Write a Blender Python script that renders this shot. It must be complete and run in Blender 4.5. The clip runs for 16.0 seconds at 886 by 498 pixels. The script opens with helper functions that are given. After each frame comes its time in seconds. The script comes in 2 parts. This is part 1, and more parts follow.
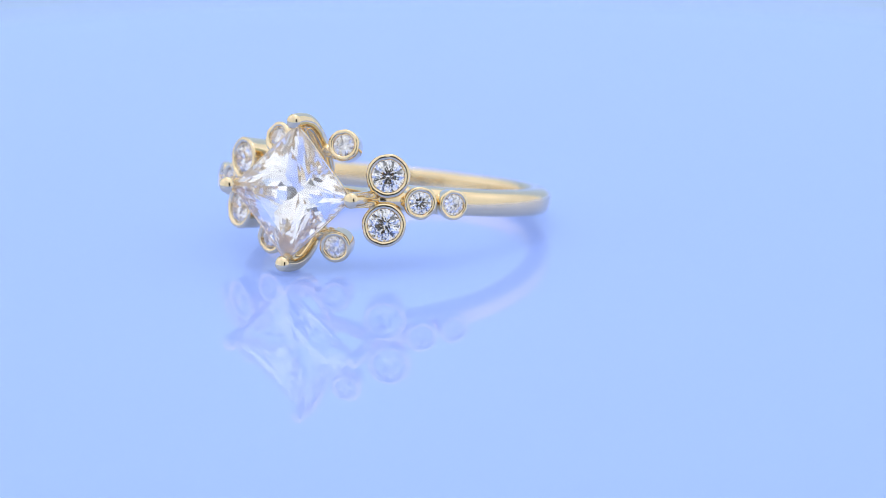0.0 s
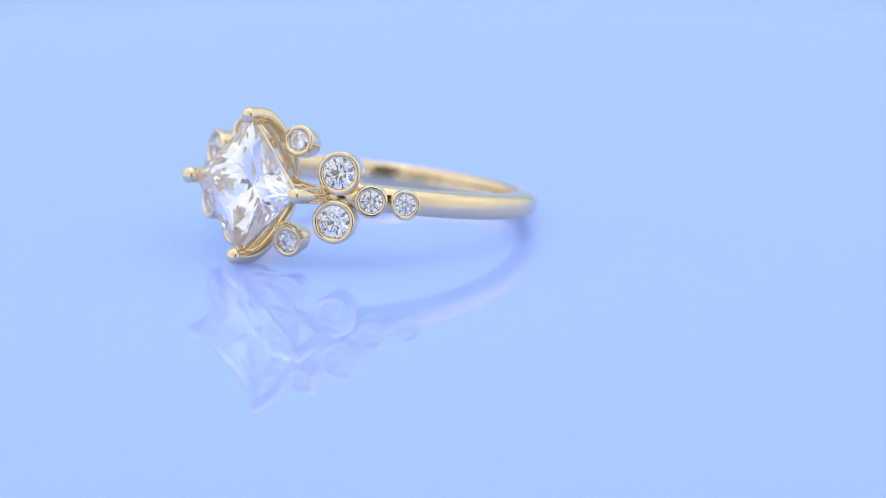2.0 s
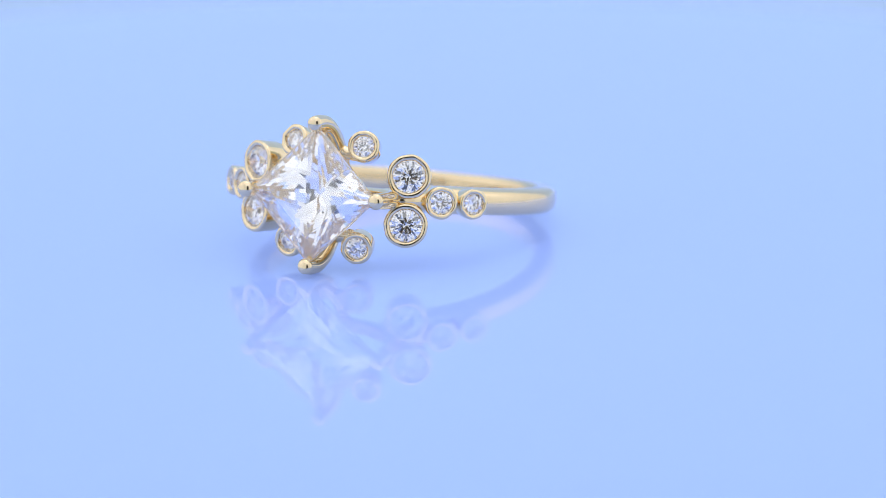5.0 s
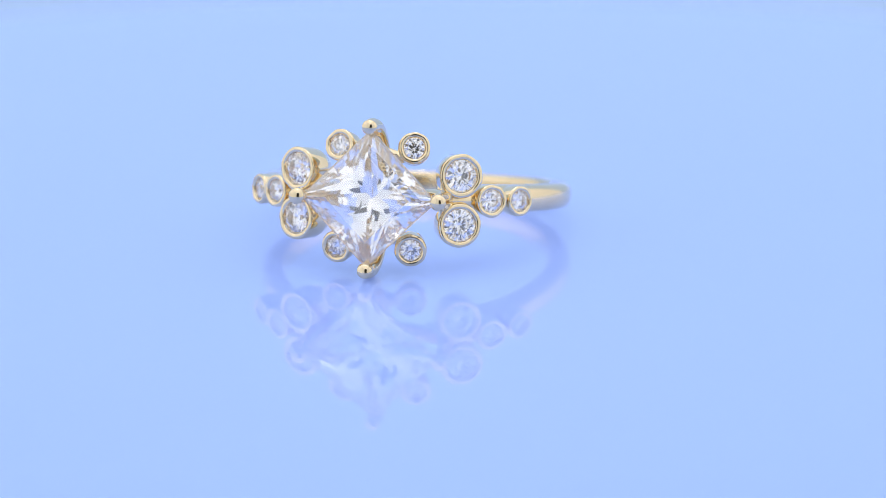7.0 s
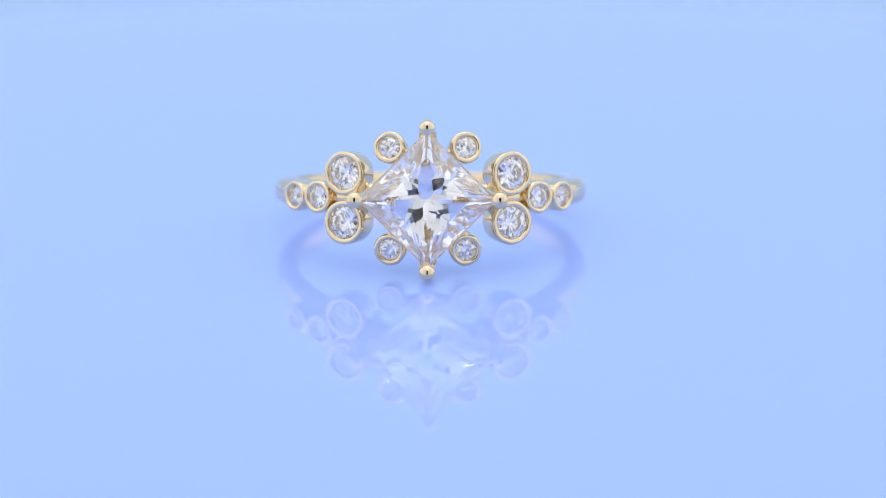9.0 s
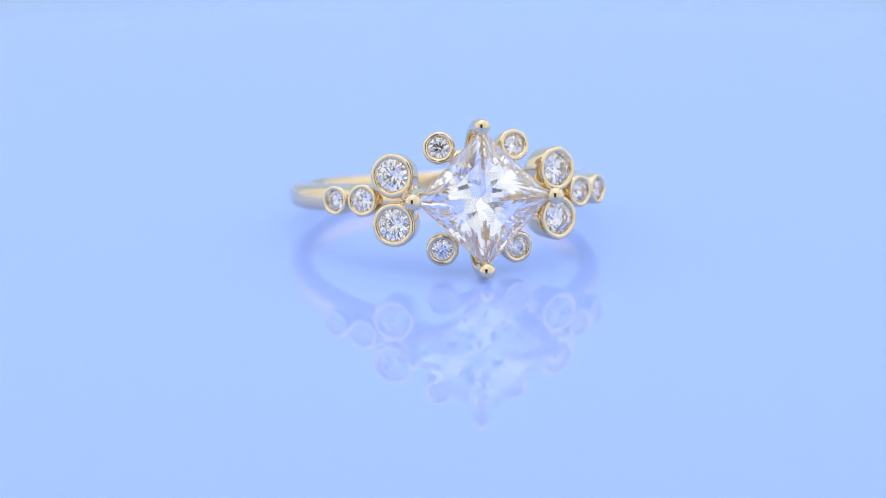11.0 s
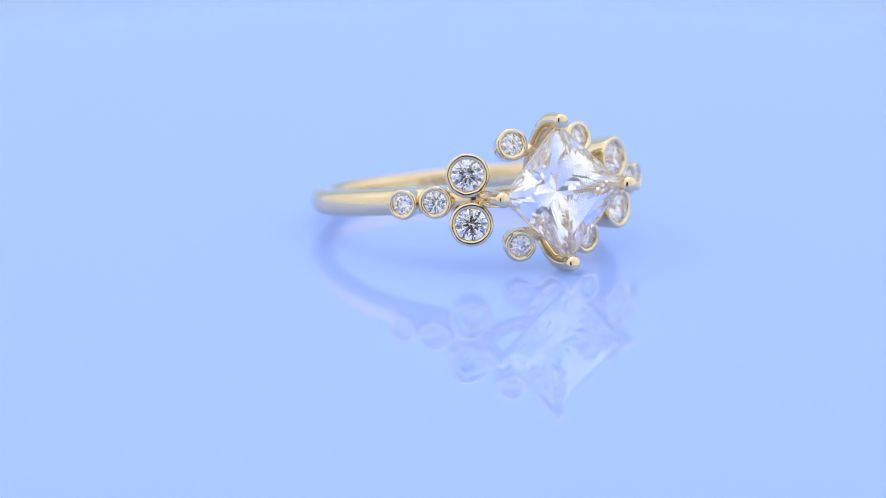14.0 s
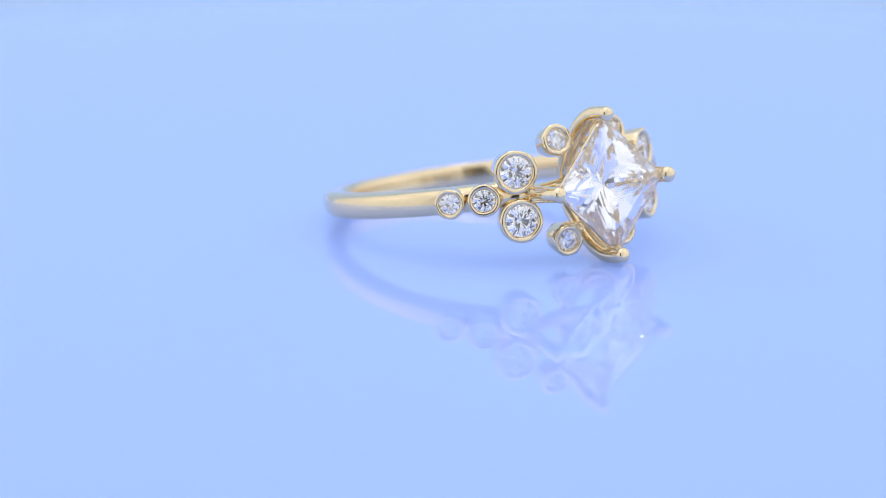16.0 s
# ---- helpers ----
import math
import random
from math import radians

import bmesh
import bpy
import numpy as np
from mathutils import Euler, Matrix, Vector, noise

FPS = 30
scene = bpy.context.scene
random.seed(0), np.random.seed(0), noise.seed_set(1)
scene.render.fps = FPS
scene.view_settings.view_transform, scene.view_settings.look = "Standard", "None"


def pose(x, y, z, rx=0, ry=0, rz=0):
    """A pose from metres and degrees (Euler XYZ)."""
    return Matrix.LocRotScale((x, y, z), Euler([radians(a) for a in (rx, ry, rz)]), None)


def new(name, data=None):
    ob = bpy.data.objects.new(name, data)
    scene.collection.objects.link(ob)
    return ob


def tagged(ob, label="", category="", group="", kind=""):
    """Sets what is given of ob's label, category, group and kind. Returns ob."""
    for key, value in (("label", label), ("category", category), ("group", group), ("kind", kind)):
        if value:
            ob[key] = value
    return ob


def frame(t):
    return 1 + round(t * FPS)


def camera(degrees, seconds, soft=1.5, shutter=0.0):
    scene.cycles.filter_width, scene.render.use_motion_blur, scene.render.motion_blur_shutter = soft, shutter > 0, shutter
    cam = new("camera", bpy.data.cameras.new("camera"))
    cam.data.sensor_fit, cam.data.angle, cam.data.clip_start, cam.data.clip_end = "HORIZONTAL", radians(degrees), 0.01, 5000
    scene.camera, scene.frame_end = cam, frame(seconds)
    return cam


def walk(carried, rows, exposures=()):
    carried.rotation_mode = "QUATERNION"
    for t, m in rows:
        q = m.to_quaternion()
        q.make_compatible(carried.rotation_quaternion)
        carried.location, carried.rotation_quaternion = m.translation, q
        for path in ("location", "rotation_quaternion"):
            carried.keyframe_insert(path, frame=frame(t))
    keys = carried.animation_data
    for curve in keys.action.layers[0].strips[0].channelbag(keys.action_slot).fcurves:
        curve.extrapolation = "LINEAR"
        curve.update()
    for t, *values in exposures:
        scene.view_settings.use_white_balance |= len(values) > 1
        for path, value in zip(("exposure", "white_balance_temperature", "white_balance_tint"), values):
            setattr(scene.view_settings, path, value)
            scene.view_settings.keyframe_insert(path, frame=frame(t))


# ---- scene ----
MM = 0.001

# camera: a long macro lens on a stand, 28 cm from the turntable's axis
cam = camera(12.0, 16.0, soft=0.8)
STAND = pose(0.0, -0.27479, 0.06711, 75.75, 0, -0.17) @ pose(0, 0, 0, 0, 0, -0.23)
walk(cam, [(0.0, STAND), (16.0, STAND)])
cam.data.dof.use_dof = True
cam.data.dof.focus_distance = 0.2655
cam.data.dof.aperture_fstop = 28.0

# ---- world and light ----
world = bpy.data.worlds.new("studio")
scene.world = world
world.use_nodes = True
world.node_tree.nodes["Background"].inputs["Color"].default_value = (0.5, 0.52, 0.56, 1)
world.node_tree.nodes["Background"].inputs["Strength"].default_value = 0.08
scene.view_settings.exposure = 0.0
scene.cycles.max_bounces = 32
scene.cycles.transmission_bounces = 32
scene.cycles.glossy_bounces = 32


# ---- materials ----
def material(name):
    mat = bpy.data.materials.new(name)
    mat.use_nodes = True
    nt = mat.node_tree
    return mat, nt, nt.nodes["Principled BSDF"]


def node(nt, kind, **values):
    n = nt.nodes.new(kind)
    for key, value in values.items():
        n.inputs[key.replace("_", " ")].default_value = value
    return n


def coords(nt, scale):
    tc = nt.nodes.new("ShaderNodeTexCoord")
    mp = nt.nodes.new("ShaderNodeMapping")
    mp.inputs["Scale"].default_value = (scale, scale, scale)
    nt.links.new(tc.outputs["Object"], mp.inputs["Vector"])
    return mp.outputs["Vector"]


def mix_rgb(nt, fac, a, b):
    m = nt.nodes.new("ShaderNodeMix")
    m.data_type = "RGBA"
    nt.links.new(fac, m.inputs[0])
    m.inputs[6].default_value = (*a, 1)
    m.inputs[7].default_value = (*b, 1)
    return m.outputs[2]


def gold(name, tone, rough, relief):
    """Polished yellow gold, with a faint polishing grain and shallow dents."""
    mat, nt, bs = material(name)
    vec = coords(nt, 1.0)
    fine = node(nt, "ShaderNodeTexNoise", Scale=9000.0, Detail=3.0)
    soft = node(nt, "ShaderNodeTexNoise", Scale=900.0, Detail=2.0)
    for n in (fine, soft):
        nt.links.new(vec, n.inputs["Vector"])
    nt.links.new(mix_rgb(nt, soft.outputs["Fac"], [c * 0.95 for c in tone], [min(1, c * 1.04) for c in tone]), bs.inputs["Base Color"])
    rr = node(nt, "ShaderNodeMapRange", To_Min=rough * 0.7, To_Max=rough * 1.35)
    nt.links.new(fine.outputs["Fac"], rr.inputs["Value"])
    nt.links.new(rr.outputs["Result"], bs.inputs["Roughness"])
    b = node(nt, "ShaderNodeBump", Strength=relief, Distance=0.00004)
    nt.links.new(soft.outputs["Fac"], b.inputs["Height"])
    nt.links.new(b.outputs["Normal"], bs.inputs["Normal"])
    bs.inputs["Metallic"].default_value = 1.0
    return mat


def diamond(name):
    """Clear, colourless diamond."""
    mat = bpy.data.materials.new(name)
    mat.use_nodes = True
    nt = mat.node_tree
    nt.nodes.clear()
    out = nt.nodes.new("ShaderNodeOutputMaterial")
    g = node(nt, "ShaderNodeBsdfGlass", Color=(1.0, 1.0, 1.0, 1), Roughness=0.0, IOR=2.417)
    nt.links.new(g.outputs[0], out.inputs["Surface"])
    return mat


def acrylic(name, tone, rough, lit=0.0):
    """Gloss acrylic sheet, a little uneven in tone and polish; lit adds a glow of its own."""
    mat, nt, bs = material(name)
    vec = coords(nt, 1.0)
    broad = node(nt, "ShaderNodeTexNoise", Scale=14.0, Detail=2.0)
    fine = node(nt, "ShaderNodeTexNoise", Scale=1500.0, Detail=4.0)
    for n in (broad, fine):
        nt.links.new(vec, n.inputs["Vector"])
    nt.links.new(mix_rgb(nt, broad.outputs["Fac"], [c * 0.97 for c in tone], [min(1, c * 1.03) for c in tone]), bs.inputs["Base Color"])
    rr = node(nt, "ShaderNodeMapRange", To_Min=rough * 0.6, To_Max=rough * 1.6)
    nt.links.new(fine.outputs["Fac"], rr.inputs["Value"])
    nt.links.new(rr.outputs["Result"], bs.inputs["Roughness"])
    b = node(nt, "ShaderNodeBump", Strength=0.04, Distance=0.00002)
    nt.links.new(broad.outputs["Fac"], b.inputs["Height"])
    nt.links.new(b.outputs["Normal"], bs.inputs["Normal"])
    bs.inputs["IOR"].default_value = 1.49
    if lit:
        # added glow: brightens the sheet and lifts the ring's shadow on it
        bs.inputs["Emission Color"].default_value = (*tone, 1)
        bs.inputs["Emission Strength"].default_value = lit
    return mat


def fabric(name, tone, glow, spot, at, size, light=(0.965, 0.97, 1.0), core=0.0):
    """White tent cloth that emits light itself in place of a lamp: an even glow and a brighter spot."""
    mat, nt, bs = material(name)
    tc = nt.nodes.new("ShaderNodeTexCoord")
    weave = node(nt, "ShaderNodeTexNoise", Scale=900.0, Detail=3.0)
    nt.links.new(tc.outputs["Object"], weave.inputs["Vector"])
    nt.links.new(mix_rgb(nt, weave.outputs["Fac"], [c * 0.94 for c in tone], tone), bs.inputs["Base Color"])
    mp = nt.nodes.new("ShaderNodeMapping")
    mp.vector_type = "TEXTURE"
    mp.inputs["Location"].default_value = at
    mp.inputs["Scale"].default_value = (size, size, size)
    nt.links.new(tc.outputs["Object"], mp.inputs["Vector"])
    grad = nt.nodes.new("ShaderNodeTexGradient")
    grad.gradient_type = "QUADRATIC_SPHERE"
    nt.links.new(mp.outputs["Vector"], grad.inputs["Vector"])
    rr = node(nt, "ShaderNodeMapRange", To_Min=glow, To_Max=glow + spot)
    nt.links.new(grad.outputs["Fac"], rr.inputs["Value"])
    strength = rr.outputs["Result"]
    # an extra hot core in the cloth, added for highlights and sparkle
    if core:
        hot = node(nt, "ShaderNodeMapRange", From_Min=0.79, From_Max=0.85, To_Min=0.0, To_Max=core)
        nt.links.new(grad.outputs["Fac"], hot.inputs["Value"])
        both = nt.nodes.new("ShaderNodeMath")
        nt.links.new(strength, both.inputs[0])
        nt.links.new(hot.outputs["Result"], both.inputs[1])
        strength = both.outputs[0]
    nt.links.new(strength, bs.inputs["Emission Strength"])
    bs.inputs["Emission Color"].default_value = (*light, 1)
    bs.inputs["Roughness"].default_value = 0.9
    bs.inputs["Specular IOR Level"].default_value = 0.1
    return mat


GOLD = gold("polished_gold", (0.86, 0.71, 0.46), 0.025, 0.15)
GOLD_BAND = gold("brushed_gold", (0.86, 0.69, 0.43), 0.12, 0.2)
GEM = diamond("diamond")
BLUE = acrylic("glowing_blue_acrylic", (0.251, 0.361, 0.785), 0.0, 0.405)
WHITE = acrylic("white_plastic", (0.78, 0.80, 0.82), 0.25)
TABLE = acrylic("pale_table", (0.46, 0.60, 0.83), 0.45)
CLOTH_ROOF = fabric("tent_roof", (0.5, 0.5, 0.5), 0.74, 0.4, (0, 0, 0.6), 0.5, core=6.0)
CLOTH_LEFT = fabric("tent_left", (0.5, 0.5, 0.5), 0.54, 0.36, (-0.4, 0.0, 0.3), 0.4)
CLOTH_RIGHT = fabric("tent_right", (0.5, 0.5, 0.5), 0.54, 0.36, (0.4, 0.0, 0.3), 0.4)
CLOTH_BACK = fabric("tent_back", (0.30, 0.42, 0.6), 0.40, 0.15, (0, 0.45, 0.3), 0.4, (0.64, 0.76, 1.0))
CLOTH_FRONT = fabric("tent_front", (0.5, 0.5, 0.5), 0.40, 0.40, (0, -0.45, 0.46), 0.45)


# ---- mesh helpers ----
def part(name, bm, mat, parent=None, label="", smooth=True, scale=1.0):
    if scale != 1.0:
        bmesh.ops.scale(bm, vec=(scale, scale, scale), verts=bm.verts)
    bmesh.ops.recalc_face_normals(bm, faces=bm.faces)
    for f in bm.faces:
        f.smooth = smooth
    me = bpy.data.meshes.new(name)
    bm.to_mesh(me)
    bm.free()
    me.materials.append(mat)
    ob = new(name, me)
    if parent is not None:
        ob.parent = parent
    if label:
        tagged(ob, label)
    return ob


def box(lo, hi, bevel=0.0):
    bm = bmesh.new()
    bmesh.ops.create_cube(bm, size=1.0)
    for v in bm.verts:
        v.co = [a + (c + 0.5) * (b - a) for a, b, c in zip(lo, hi, v.co)]
    if bevel:
        bmesh.ops.bevel(bm, geom=bm.edges, offset=bevel, segments=2, affect="EDGES")
    return bm


def loft(bm, rings, closed=False, capped=True):
    """Skin over rings of equal length."""
    vs = [[bm.verts.new(p) for p in ring] for ring in rings]
    n = len(vs[0])
    steps = len(vs) if closed else len(vs) - 1
    for i in range(steps):
        a, b = vs[i], vs[(i + 1) % len(vs)]
        for j in range(n):
            bm.faces.new((a[j], a[(j + 1) % n], b[(j + 1) % n], b[j]))
    if capped and not closed:
        bm.faces.new(vs[0])
        bm.faces.new(vs[-1][::-1])
    return bm


def turned(profile, segments, wobble=0.0, seed=0):
    """A solid of revolution about z from (radius, height) pairs, hand-finished by wobble."""
    rings = []
    for r, h in profile:
        ring = []
        for k in range(segments):
            a = 2 * math.pi * k / segments
            d = noise.noise((2.2 * math.cos(a) + 7 * seed, 2.2 * math.sin(a), h * 1.5)) * wobble
            ring.append(((r + d) * math.cos(a), (r + d) * math.sin(a), h + 0.6 * d))
        rings.append(ring)
    return loft(bmesh.new(), rings)


def spline(points, steps):
    """Catmull-Rom through points, which may carry radii too."""
    pts = [np.array(p, float) for p in points]
    pts = [2 * pts[0] - pts[1]] + pts + [2 * pts[-1] - pts[-2]]
    out = []
    for i in range(1, len(pts) - 2):
        a, b, c, d = pts[i - 1:i + 3]
        for k in range(steps):
            t = k / steps
            out.append(0.5 * (2 * b + (c - a) * t + (2 * a - 5 * b + 4 * c - d) * t * t + (3 * b - a - 3 * c + d) * t ** 3))
    out.append(pts[-2])
    return out


def wire(points, segments=16, steps=6, up=(1, 0, 0), flat=1.0, dome=0.6):
    """A round wire along x, y, z, radius points, with domed ends."""
    path = spline(points, steps)
    centres = [Vector(p[:3]) for p in path]
    rings = []
    n = len(path)
    for i in range(n):
        tangent = (centres[min(i + 1, n - 1)] - centres[max(i - 1, 0)]).normalized()
        side = Vector(up) - tangent * tangent.dot(Vector(up))
        side.normalize()
        other = tangent.cross(side)

        def ring(centre, r):
            return [centre + side * (r * flat * math.cos(2 * math.pi * k / segments)) + other * (r * math.sin(2 * math.pi * k / segments)) for k in range(segments)]
        r = path[i][3]
        if i == 0:
            for s in (85, 65, 45, 22):
                rings.append(ring(centres[0] - tangent * r * dome * math.sin(radians(s)), r * math.cos(radians(s))))
        rings.append(ring(centres[i], r))
        if i == n - 1:
            for s in (22, 45, 65, 85):
                rings.append(ring(centres[i] + tangent * r * dome * math.sin(radians(s)), r * math.cos(radians(s))))
    return loft(bmesh.new(), rings)


def hull(points):
    bm = bmesh.new()
    for p in points:
        bm.verts.new(p)
    bmesh.ops.convex_hull(bm, input=bm.verts)
    bmesh.ops.delete(bm, geom=[v for v in bm.verts if not v.link_faces], context="VERTS")
    bmesh.ops.dissolve_limit(bm, angle_limit=radians(0.6), verts=bm.verts, edges=bm.edges)
    return bm


def facing(centre, turn, rise):
    """A frame at centre whose z points outwards: turn degrees from the front, rise degrees up."""
    a, e = radians(turn), radians(rise)
    n = Vector((math.sin(a) * math.cos(e), -math.cos(a) * math.cos(e), math.sin(e)))
    return Matrix.Translation(Vector(centre) * MM) @ n.to_track_quat("Z", "Y").to_matrix().to_4x4()


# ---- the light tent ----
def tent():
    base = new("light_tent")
    tagged(base, "unseen white cloth light tent, walls made to glow round the turntable", "light tent", kind="structure")
    # unseen walls, added to light the ring and fill its reflections
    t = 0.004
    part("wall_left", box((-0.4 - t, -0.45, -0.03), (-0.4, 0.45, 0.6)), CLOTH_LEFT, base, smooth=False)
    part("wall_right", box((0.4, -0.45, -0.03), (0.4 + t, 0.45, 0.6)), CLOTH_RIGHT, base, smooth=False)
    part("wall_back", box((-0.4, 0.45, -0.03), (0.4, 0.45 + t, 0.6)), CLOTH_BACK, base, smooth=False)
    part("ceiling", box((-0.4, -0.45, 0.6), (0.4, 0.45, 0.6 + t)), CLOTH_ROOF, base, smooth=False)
    # the gap between the flaps is sized for dark reflections in gold and stones
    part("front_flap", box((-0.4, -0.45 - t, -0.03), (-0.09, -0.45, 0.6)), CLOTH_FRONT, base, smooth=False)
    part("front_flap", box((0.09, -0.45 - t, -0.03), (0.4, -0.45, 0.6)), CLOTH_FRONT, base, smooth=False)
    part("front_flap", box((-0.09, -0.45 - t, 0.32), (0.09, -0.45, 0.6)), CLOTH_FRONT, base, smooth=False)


def table():
    ob = part("table_top", box((-0.6, -0.8, -0.055), (0.6, 0.6, -0.030), 0.002), TABLE, smooth=False)
    tagged(ob, "pale blue-white matt table under the turntable", "table", kind="structure")


def turntable():
    base = new("turntable")
    tagged(base, "round glossy blue acrylic turntable reflecting the ring", "turntable")
    body = [(0.0005, -29.9), (60, -29.9), (62, -28.5), (62, -10), (61, -8.6), (0.0005, -8.6)]
    part("base", turned([(r, h) for r, h in body], 96), WHITE, base, "white plastic turntable base", scale=MM)
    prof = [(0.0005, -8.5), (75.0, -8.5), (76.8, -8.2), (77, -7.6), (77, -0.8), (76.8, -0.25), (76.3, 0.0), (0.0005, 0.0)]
    platter = part("platter", turned(prof, 160), BLUE, base, "polished blue acrylic disc with added glow that lifts shadows", smooth=False, scale=MM)
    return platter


# ---- the ring ----
def round_stone(radius):
    """A round brilliant, girdle at z = 0, its facets a little uneven."""
    rnd = random.Random(int(radius * 100))

    def off(h):
        return h + 0.008 * rnd.uniform(-1, 1)
    pts = []
    for k in range(8):
        a = math.pi / 4 * k
        b = a + math.pi / 8
        pts.append((0.55 * math.cos(a), 0.55 * math.sin(a), 0.315))
        pts.append((0.80 * math.cos(b), 0.80 * math.sin(b), off(0.185)))
        pts.append((0.20 * math.cos(b), 0.20 * math.sin(b), off(-0.712)))
        for c in (a, b):
            pts.append((math.cos(c), math.sin(c), 0.02))
            pts.append((math.cos(c), math.sin(c), -0.02))
    pts.append((0, 0, -0.86))
    return hull([(x * radius, y * radius, z * radius) for x, y, z in pts])


def princess_stone(half):
    """A square brilliant with pointed corners on x and y, girdle at z = 0: a fan of narrow chevrons under each side."""
    rnd = random.Random(5)
    d, m = math.sqrt(2), math.sqrt(0.5)
    steps = [0.0, 0.16, 0.30, 0.42, 0.53, 0.63, 0.72, 0.80, 0.87, 0.93, 1.0]
    drop = [0.0]
    for a, b in zip(steps, steps[1:]):
        drop.append(drop[-1] + (b - a) * (0.70 + 0.90 * (a + b) / 2))
    deep = drop[-1] + 0.03
    pts = [(0, 0, -deep)]
    for k in range(4):
        a = math.pi / 2 * k
        ca, sa = math.cos(a), math.sin(a)

        def at(u, v, h):
            pts.append((u * ca - v * sa, u * sa + v * ca, h))
        for h in (0.03, -0.03):
            at(d, 0, h)
            at(m, m, h)
        for g, h in list(zip(steps, drop))[1:-1]:
            lean = 0.02 * rnd.uniform(-1, 1)
            at(m * g + lean, m * g - lean, h - deep + 0.004 * rnd.uniform(-1, 1))
        at(d * 0.62, 0, 0.20)
        at(d * 0.80, 0, 0.135)
        at(d * 0.91, 0, 0.082)
        at(m * 0.80, m * 0.80, 0.138)
        for s in (1, -1):
            u, v = 0.5 + 0.2 * s, 0.5 - 0.2 * s
            at(d * u * 0.90, d * v * 0.90, 0.088)
    return hull([(x * half, y * half, z * half) for x, y, z in pts])


def bezel(ring, centre, turn, rise, rim, stone, depth, seed, gem_mesh):
    mid = (rim + stone) / 2
    prof = [(0.0005, -1.1 * stone - 0.15), (stone * 0.3, -1.1 * stone), (stone - 0.07, -0.32), (stone - 0.02, -0.12), (stone + 0.01, -0.02), (stone + 0.05, 0.04),
            (mid, 0.075), (rim - 0.06, 0.05), (rim - 0.015, -0.01), (rim, -0.10), (rim * 0.985, -0.5), (rim * 0.95, -depth * 0.7), (rim * 0.80, -depth), (0.0005, -depth - 0.05)]
    ob = part("bezel", turned(prof, 48, 0.042, seed), GOLD, ring, scale=MM)
    ob.matrix_basis = facing(centre, turn, rise)
    gem = new("small_diamond", gem_mesh)
    gem.parent = ob
    gem.matrix_basis = pose(0, 0, -0.13 * MM, 1.5 * (seed * 7 % 5 - 2), 1.5 * (seed * 3 % 5 - 2), 23 * seed)
    tagged(gem, "clear round brilliant diamond")
    return ob


def gem_mesh(radius):
    bm = round_stone(radius)
    bmesh.ops.scale(bm, vec=(MM, MM, MM), verts=bm.verts)
    bmesh.ops.recalc_face_normals(bm, faces=bm.faces)
    me = bpy.data.meshes.new("round_brilliant")
    bm.to_mesh(me)
    bm.free()
    me.materials.append(GEM)
    return me


def band_section(a):
    """The section of the band at the angle a from the back: flat inside, domed outside."""
    wide = 0.86
    near = max(0.0, (abs(a) - 2.35) / 0.45)
    wide -= 0.03 * min(1.0, near)
    top = 0.87 + 0.13 * min(1.0, abs(a) / 1.3) + 0.05 * max(0.0, min(1.0, abs(a) - 1.4))
    inner, outer = 8.72, 10.25 - 0.15 * min(1.0, near)
    sec = []
    for k in range(7):
        u = -1 + 2 * k / 6
        sec.append((inner + 0.10 * u * u, 0.84 * wide * u))
    sec.append((inner + 0.24, wide * 0.96))
    for k in range(17):
        u = math.pi / 2 - math.pi * k / 16
        sec.append((9.15 + (outer - 9.15) * abs(math.cos(u)) ** 0.68, wide * math.copysign(abs(math.sin(u)) ** 0.75, math.sin(u))))
    sec.append((inner + 0.24, -wide * 0.96))
    return [(r, z * top if z > 0 else z) for r, z in sec]


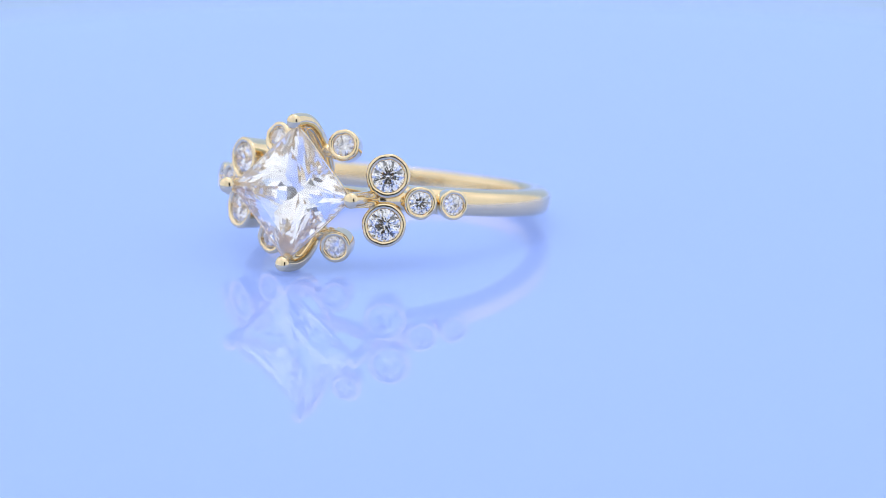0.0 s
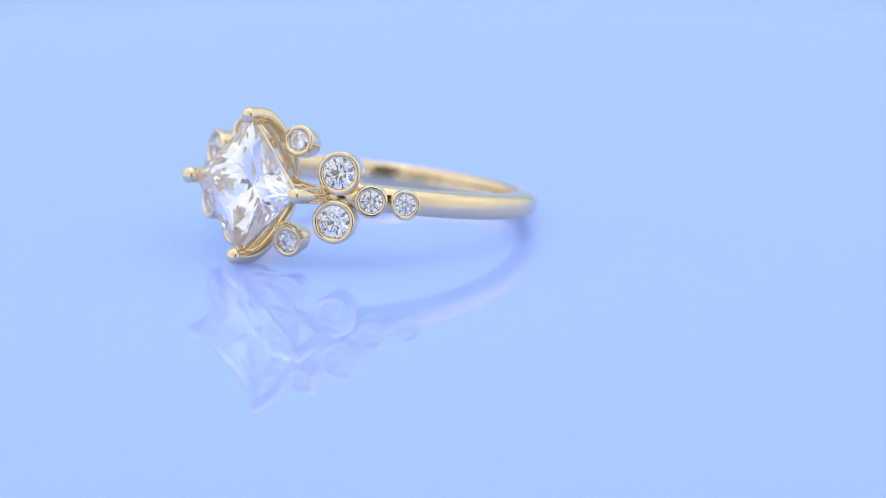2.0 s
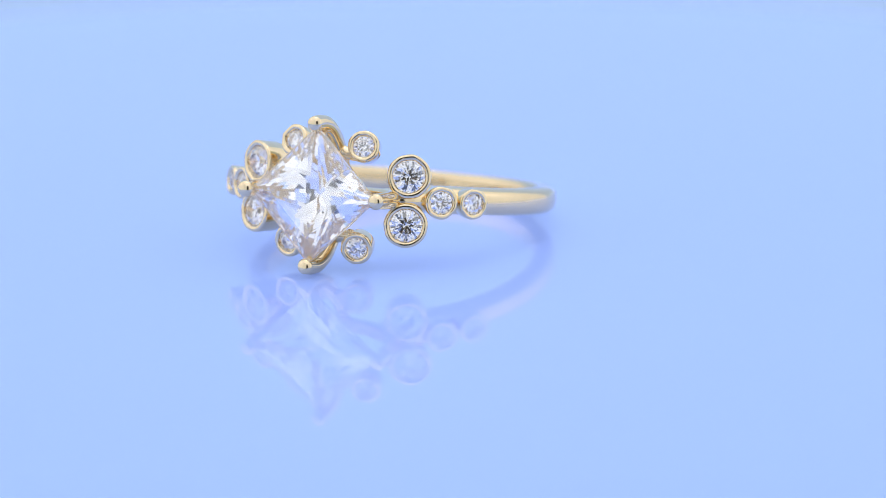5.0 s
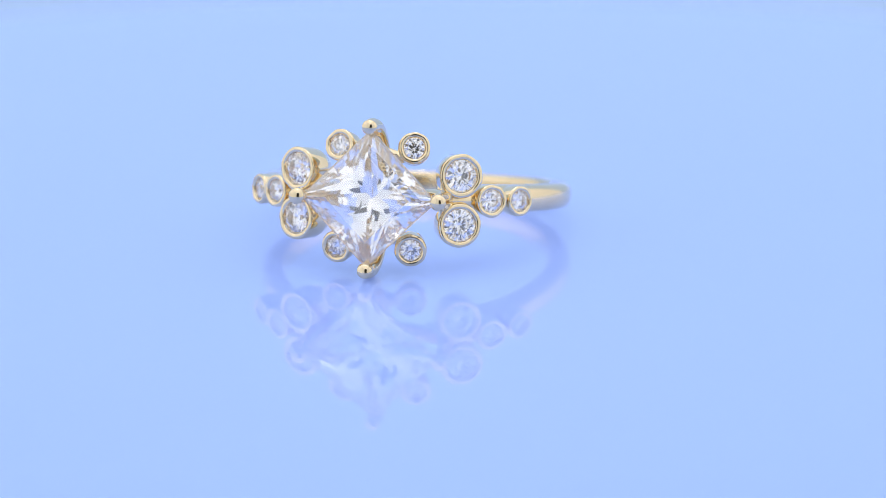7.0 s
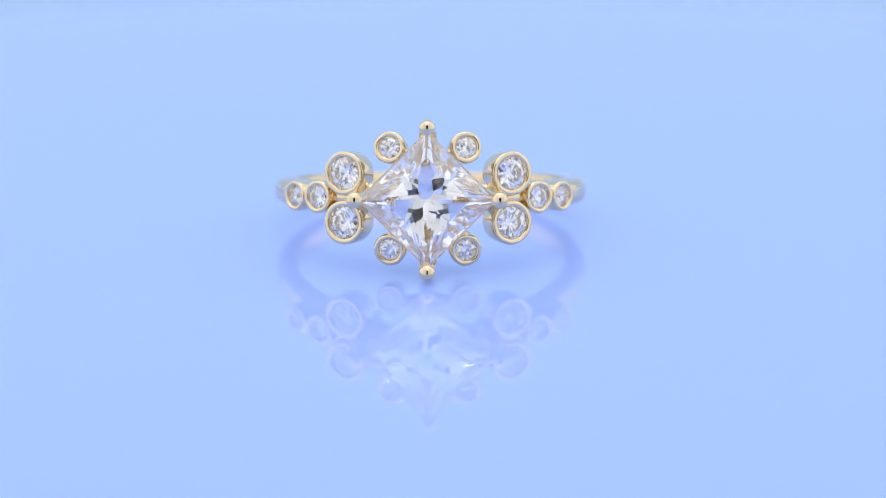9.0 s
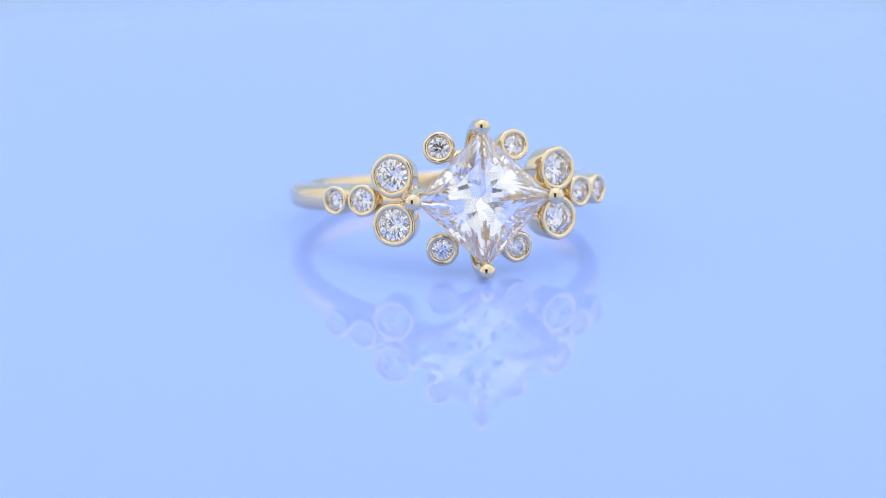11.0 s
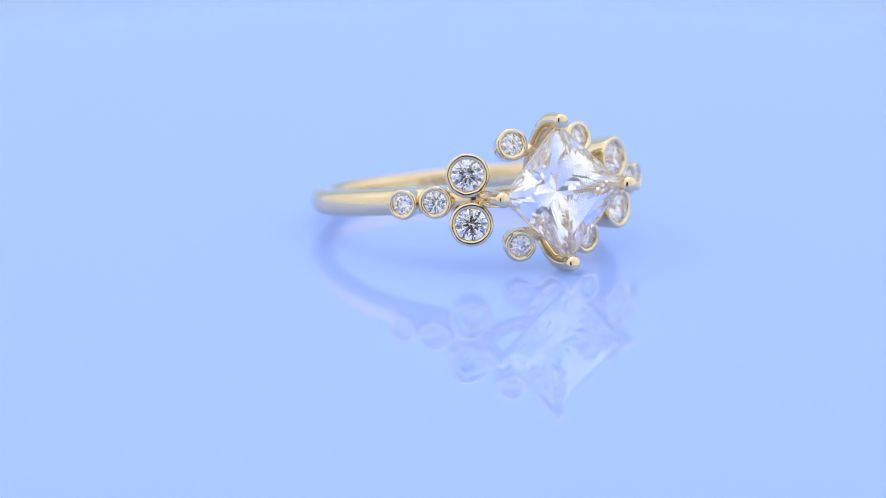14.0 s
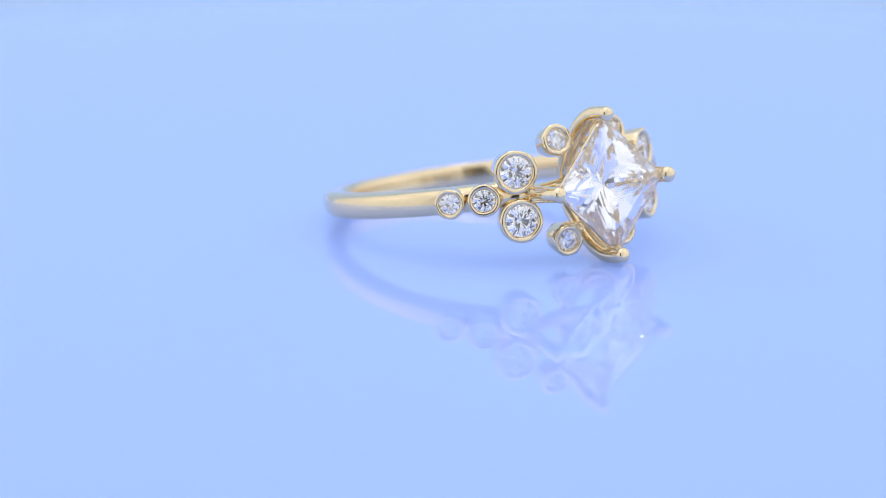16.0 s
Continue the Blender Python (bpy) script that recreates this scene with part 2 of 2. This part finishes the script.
def diamond_ring():
    ring = new("diamond_ring")
    tagged(ring, "yellow gold ring with square diamond and small round diamonds", "ring")
    rings = []
    for k in range(181):
        a = (math.pi - 0.36) * (k / 90 - 1)
        rings.append([(r * math.sin(a), r * math.cos(a), z) for r, z in band_section(a)])
    part("band", loft(bmesh.new(), rings), GOLD_BAND, ring, "plain polished gold band", scale=MM)

    # centre stone and its basket
    stone = part("square_diamond", princess_stone(3.08), GEM, ring, "clear square princess-cut diamond", smooth=False, scale=MM)
    stone.matrix_basis = Matrix.Translation((0, -13.68 * MM, 0)) @ pose(0, 0, 0, 90, 0, 0)
    for s in (1, -1):
        path = [(0, -14.15, 4.50 * s, 0.50), (0, -13.7, 4.55 * s, 0.505), (0, -13.2, 4.55 * s, 0.52), (0, -12.4, 4.40 * s, 0.56), (0, -11.5, 3.85 * s, 0.60), (0, -10.5, 2.9 * s, 0.58), (0, -9.5, 1.6 * s, 0.52), (0, -9.1, 0.6 * s, 0.45)]
        part("prong", wire(path, 20), GOLD, ring, "round-tipped gold prong", scale=MM)
    for s in (1, -1):
        path = [(4.53 * s, -14.1, 0, 0.53), (4.56 * s, -13.75, 0, 0.51), (4.56 * s, -13.1, 0, 0.53), (4.50 * s, -12.3, 0, 0.54), (4.36 * s, -11.4, 0, 0.56), (3.95 * s, -10.5, 0, 0.58), (2.5 * s, -9.8, 0, 0.55), (1.3 * s, -9.4, 0, 0.5), (0.1 * s, -9.3, 0, 0.5)]
        part("prong", wire(path, 20, up=(0, 0, 1)), GOLD, ring, "round-tipped gold prong", scale=MM)
    for s in (1, -1):
        path = [(2.6 * s, -9.75, 0, 0.5), (3.4 * s, -9.25, 0, 0.6), (4.3 * s, -8.7, 0, 0.62)]
        part("arm", wire(path, 14, up=(0, 0, 1)), GOLD, ring, scale=MM)
    for s in (1, -1):
        path = [(4.2 * s, -10.75, 0, 0.48), (4.9 * s, -10.4, 0, 0.55), (5.5 * s, -9.7, 0, 0.62), (5.9 * s, -8.6, 0, 0.68)]
        part("shoulder", wire(path, 20, up=(0, 0, 1)), GOLD_BAND, ring, "gold shoulder behind the round settings", scale=MM)
        for z in (0.5, -0.5):
            grain = [(0.0005, -0.2), (0.13, -0.15), (0.2, -0.02), (0.18, 0.1), (0.1, 0.18), (0.0005, 0.2)]
            bead = part("bead", turned(grain, 14), GOLD, ring, scale=MM)
            bead.matrix_basis = facing((4.5 * s, -11.25, z), 30 * s, 0)
    corners = [(0, 4.16), (4.16, 0), (0, -4.16), (-4.16, 0)]
    for k in range(4):
        (xa, za), (xb, zb) = corners[k], corners[(k + 1) % 4]
        path = [(xa + (xb - xa) * u, -13.38, za + (zb - za) * u, 0.10) for u in (0.03, 0.35, 0.65, 0.97)]
        part("gallery_rail", wire(path, 14, 3, up=(0, 1, 0), flat=1.8), GOLD, ring, scale=MM)

    # bezels, mirrored on both sides
    small, big, mid, end = gem_mesh(0.68), gem_mesh(1.04), gem_mesh(0.72), gem_mesh(0.66)
    n = 0
    for sx in (-1, 1):
        for sz in (1, -1):
            n += 1
            bezel(ring, (sx * 2.424, -11.86, sz * 3.243), sx * 14, sz * 10, 1.03, 0.68, 1.7, n, small)
            path = [(sx * 2.0, -10.5, sz * 2.8, 0.45), (sx * 1.2, -10.5, sz * 2.55, 0.42), (sx * 0.4, -10.6, sz * 2.75, 0.42)]
            part("stem", wire(path, 10, 4), GOLD, ring, scale=MM)
            bezel(ring, (sx * 5.333, -10.99, sz * 1.563), sx * 27, 0, 1.41, 1.03, 2.0, n + 4, big)
        bezel(ring, (sx * 7.071, -9.60, 0), sx * 37, 0, 1.06, 0.72, 1.7, n + 8, mid)
        bezel(ring, (sx * 8.583, -7.945, 0), sx * 48, 0, 0.98, 0.66, 1.5, n + 10, end)
    return ring


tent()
table()
PLATTER = turntable()
RING = diamond_ring()

# the table's turn in degrees: it runs back a little, then turns steadily forwards
TURN = [(0.0, -28.83), (0.5, -31.72), (1.0, -34.64), (1.5, -37.58), (1.8, -39.27), (1.9, -39.75), (2.0, -40.15), (2.08, -40.30), (2.16, -40.18), (2.25, -39.80),
        (2.35, -39.30), (2.5, -38.47), (3.0, -35.61), (3.5, -32.74), (4.0, -29.84), (5.0, -24.1), (6.0, -18.35), (6.5, -15.45), (7.0, -12.55), (7.5, -9.69), (8.0, -6.80),
        (8.5, -3.88), (9.0, -1.00), (10.0, 4.6), (11.0, 10.1), (11.5, 12.86), (12.0, 15.71), (12.5, 18.55), (13.0, 21.32), (13.5, 24.05), (14.0, 26.88), (14.5, 29.78),
        (15.0, 32.66), (15.5, 35.41), (16.0, 38.12)]


def motions():
    lying = pose(0.0001, -0.004915, 0.00263, -10.6, 0.06, 0)
    walk(RING, [(t, pose(0, 0, 0, 0, 0, a) @ lying) for t, a in TURN])
    walk(PLATTER, [(t, pose(0, 0, 0, 0, 0, a)) for t, a in TURN])


motions()
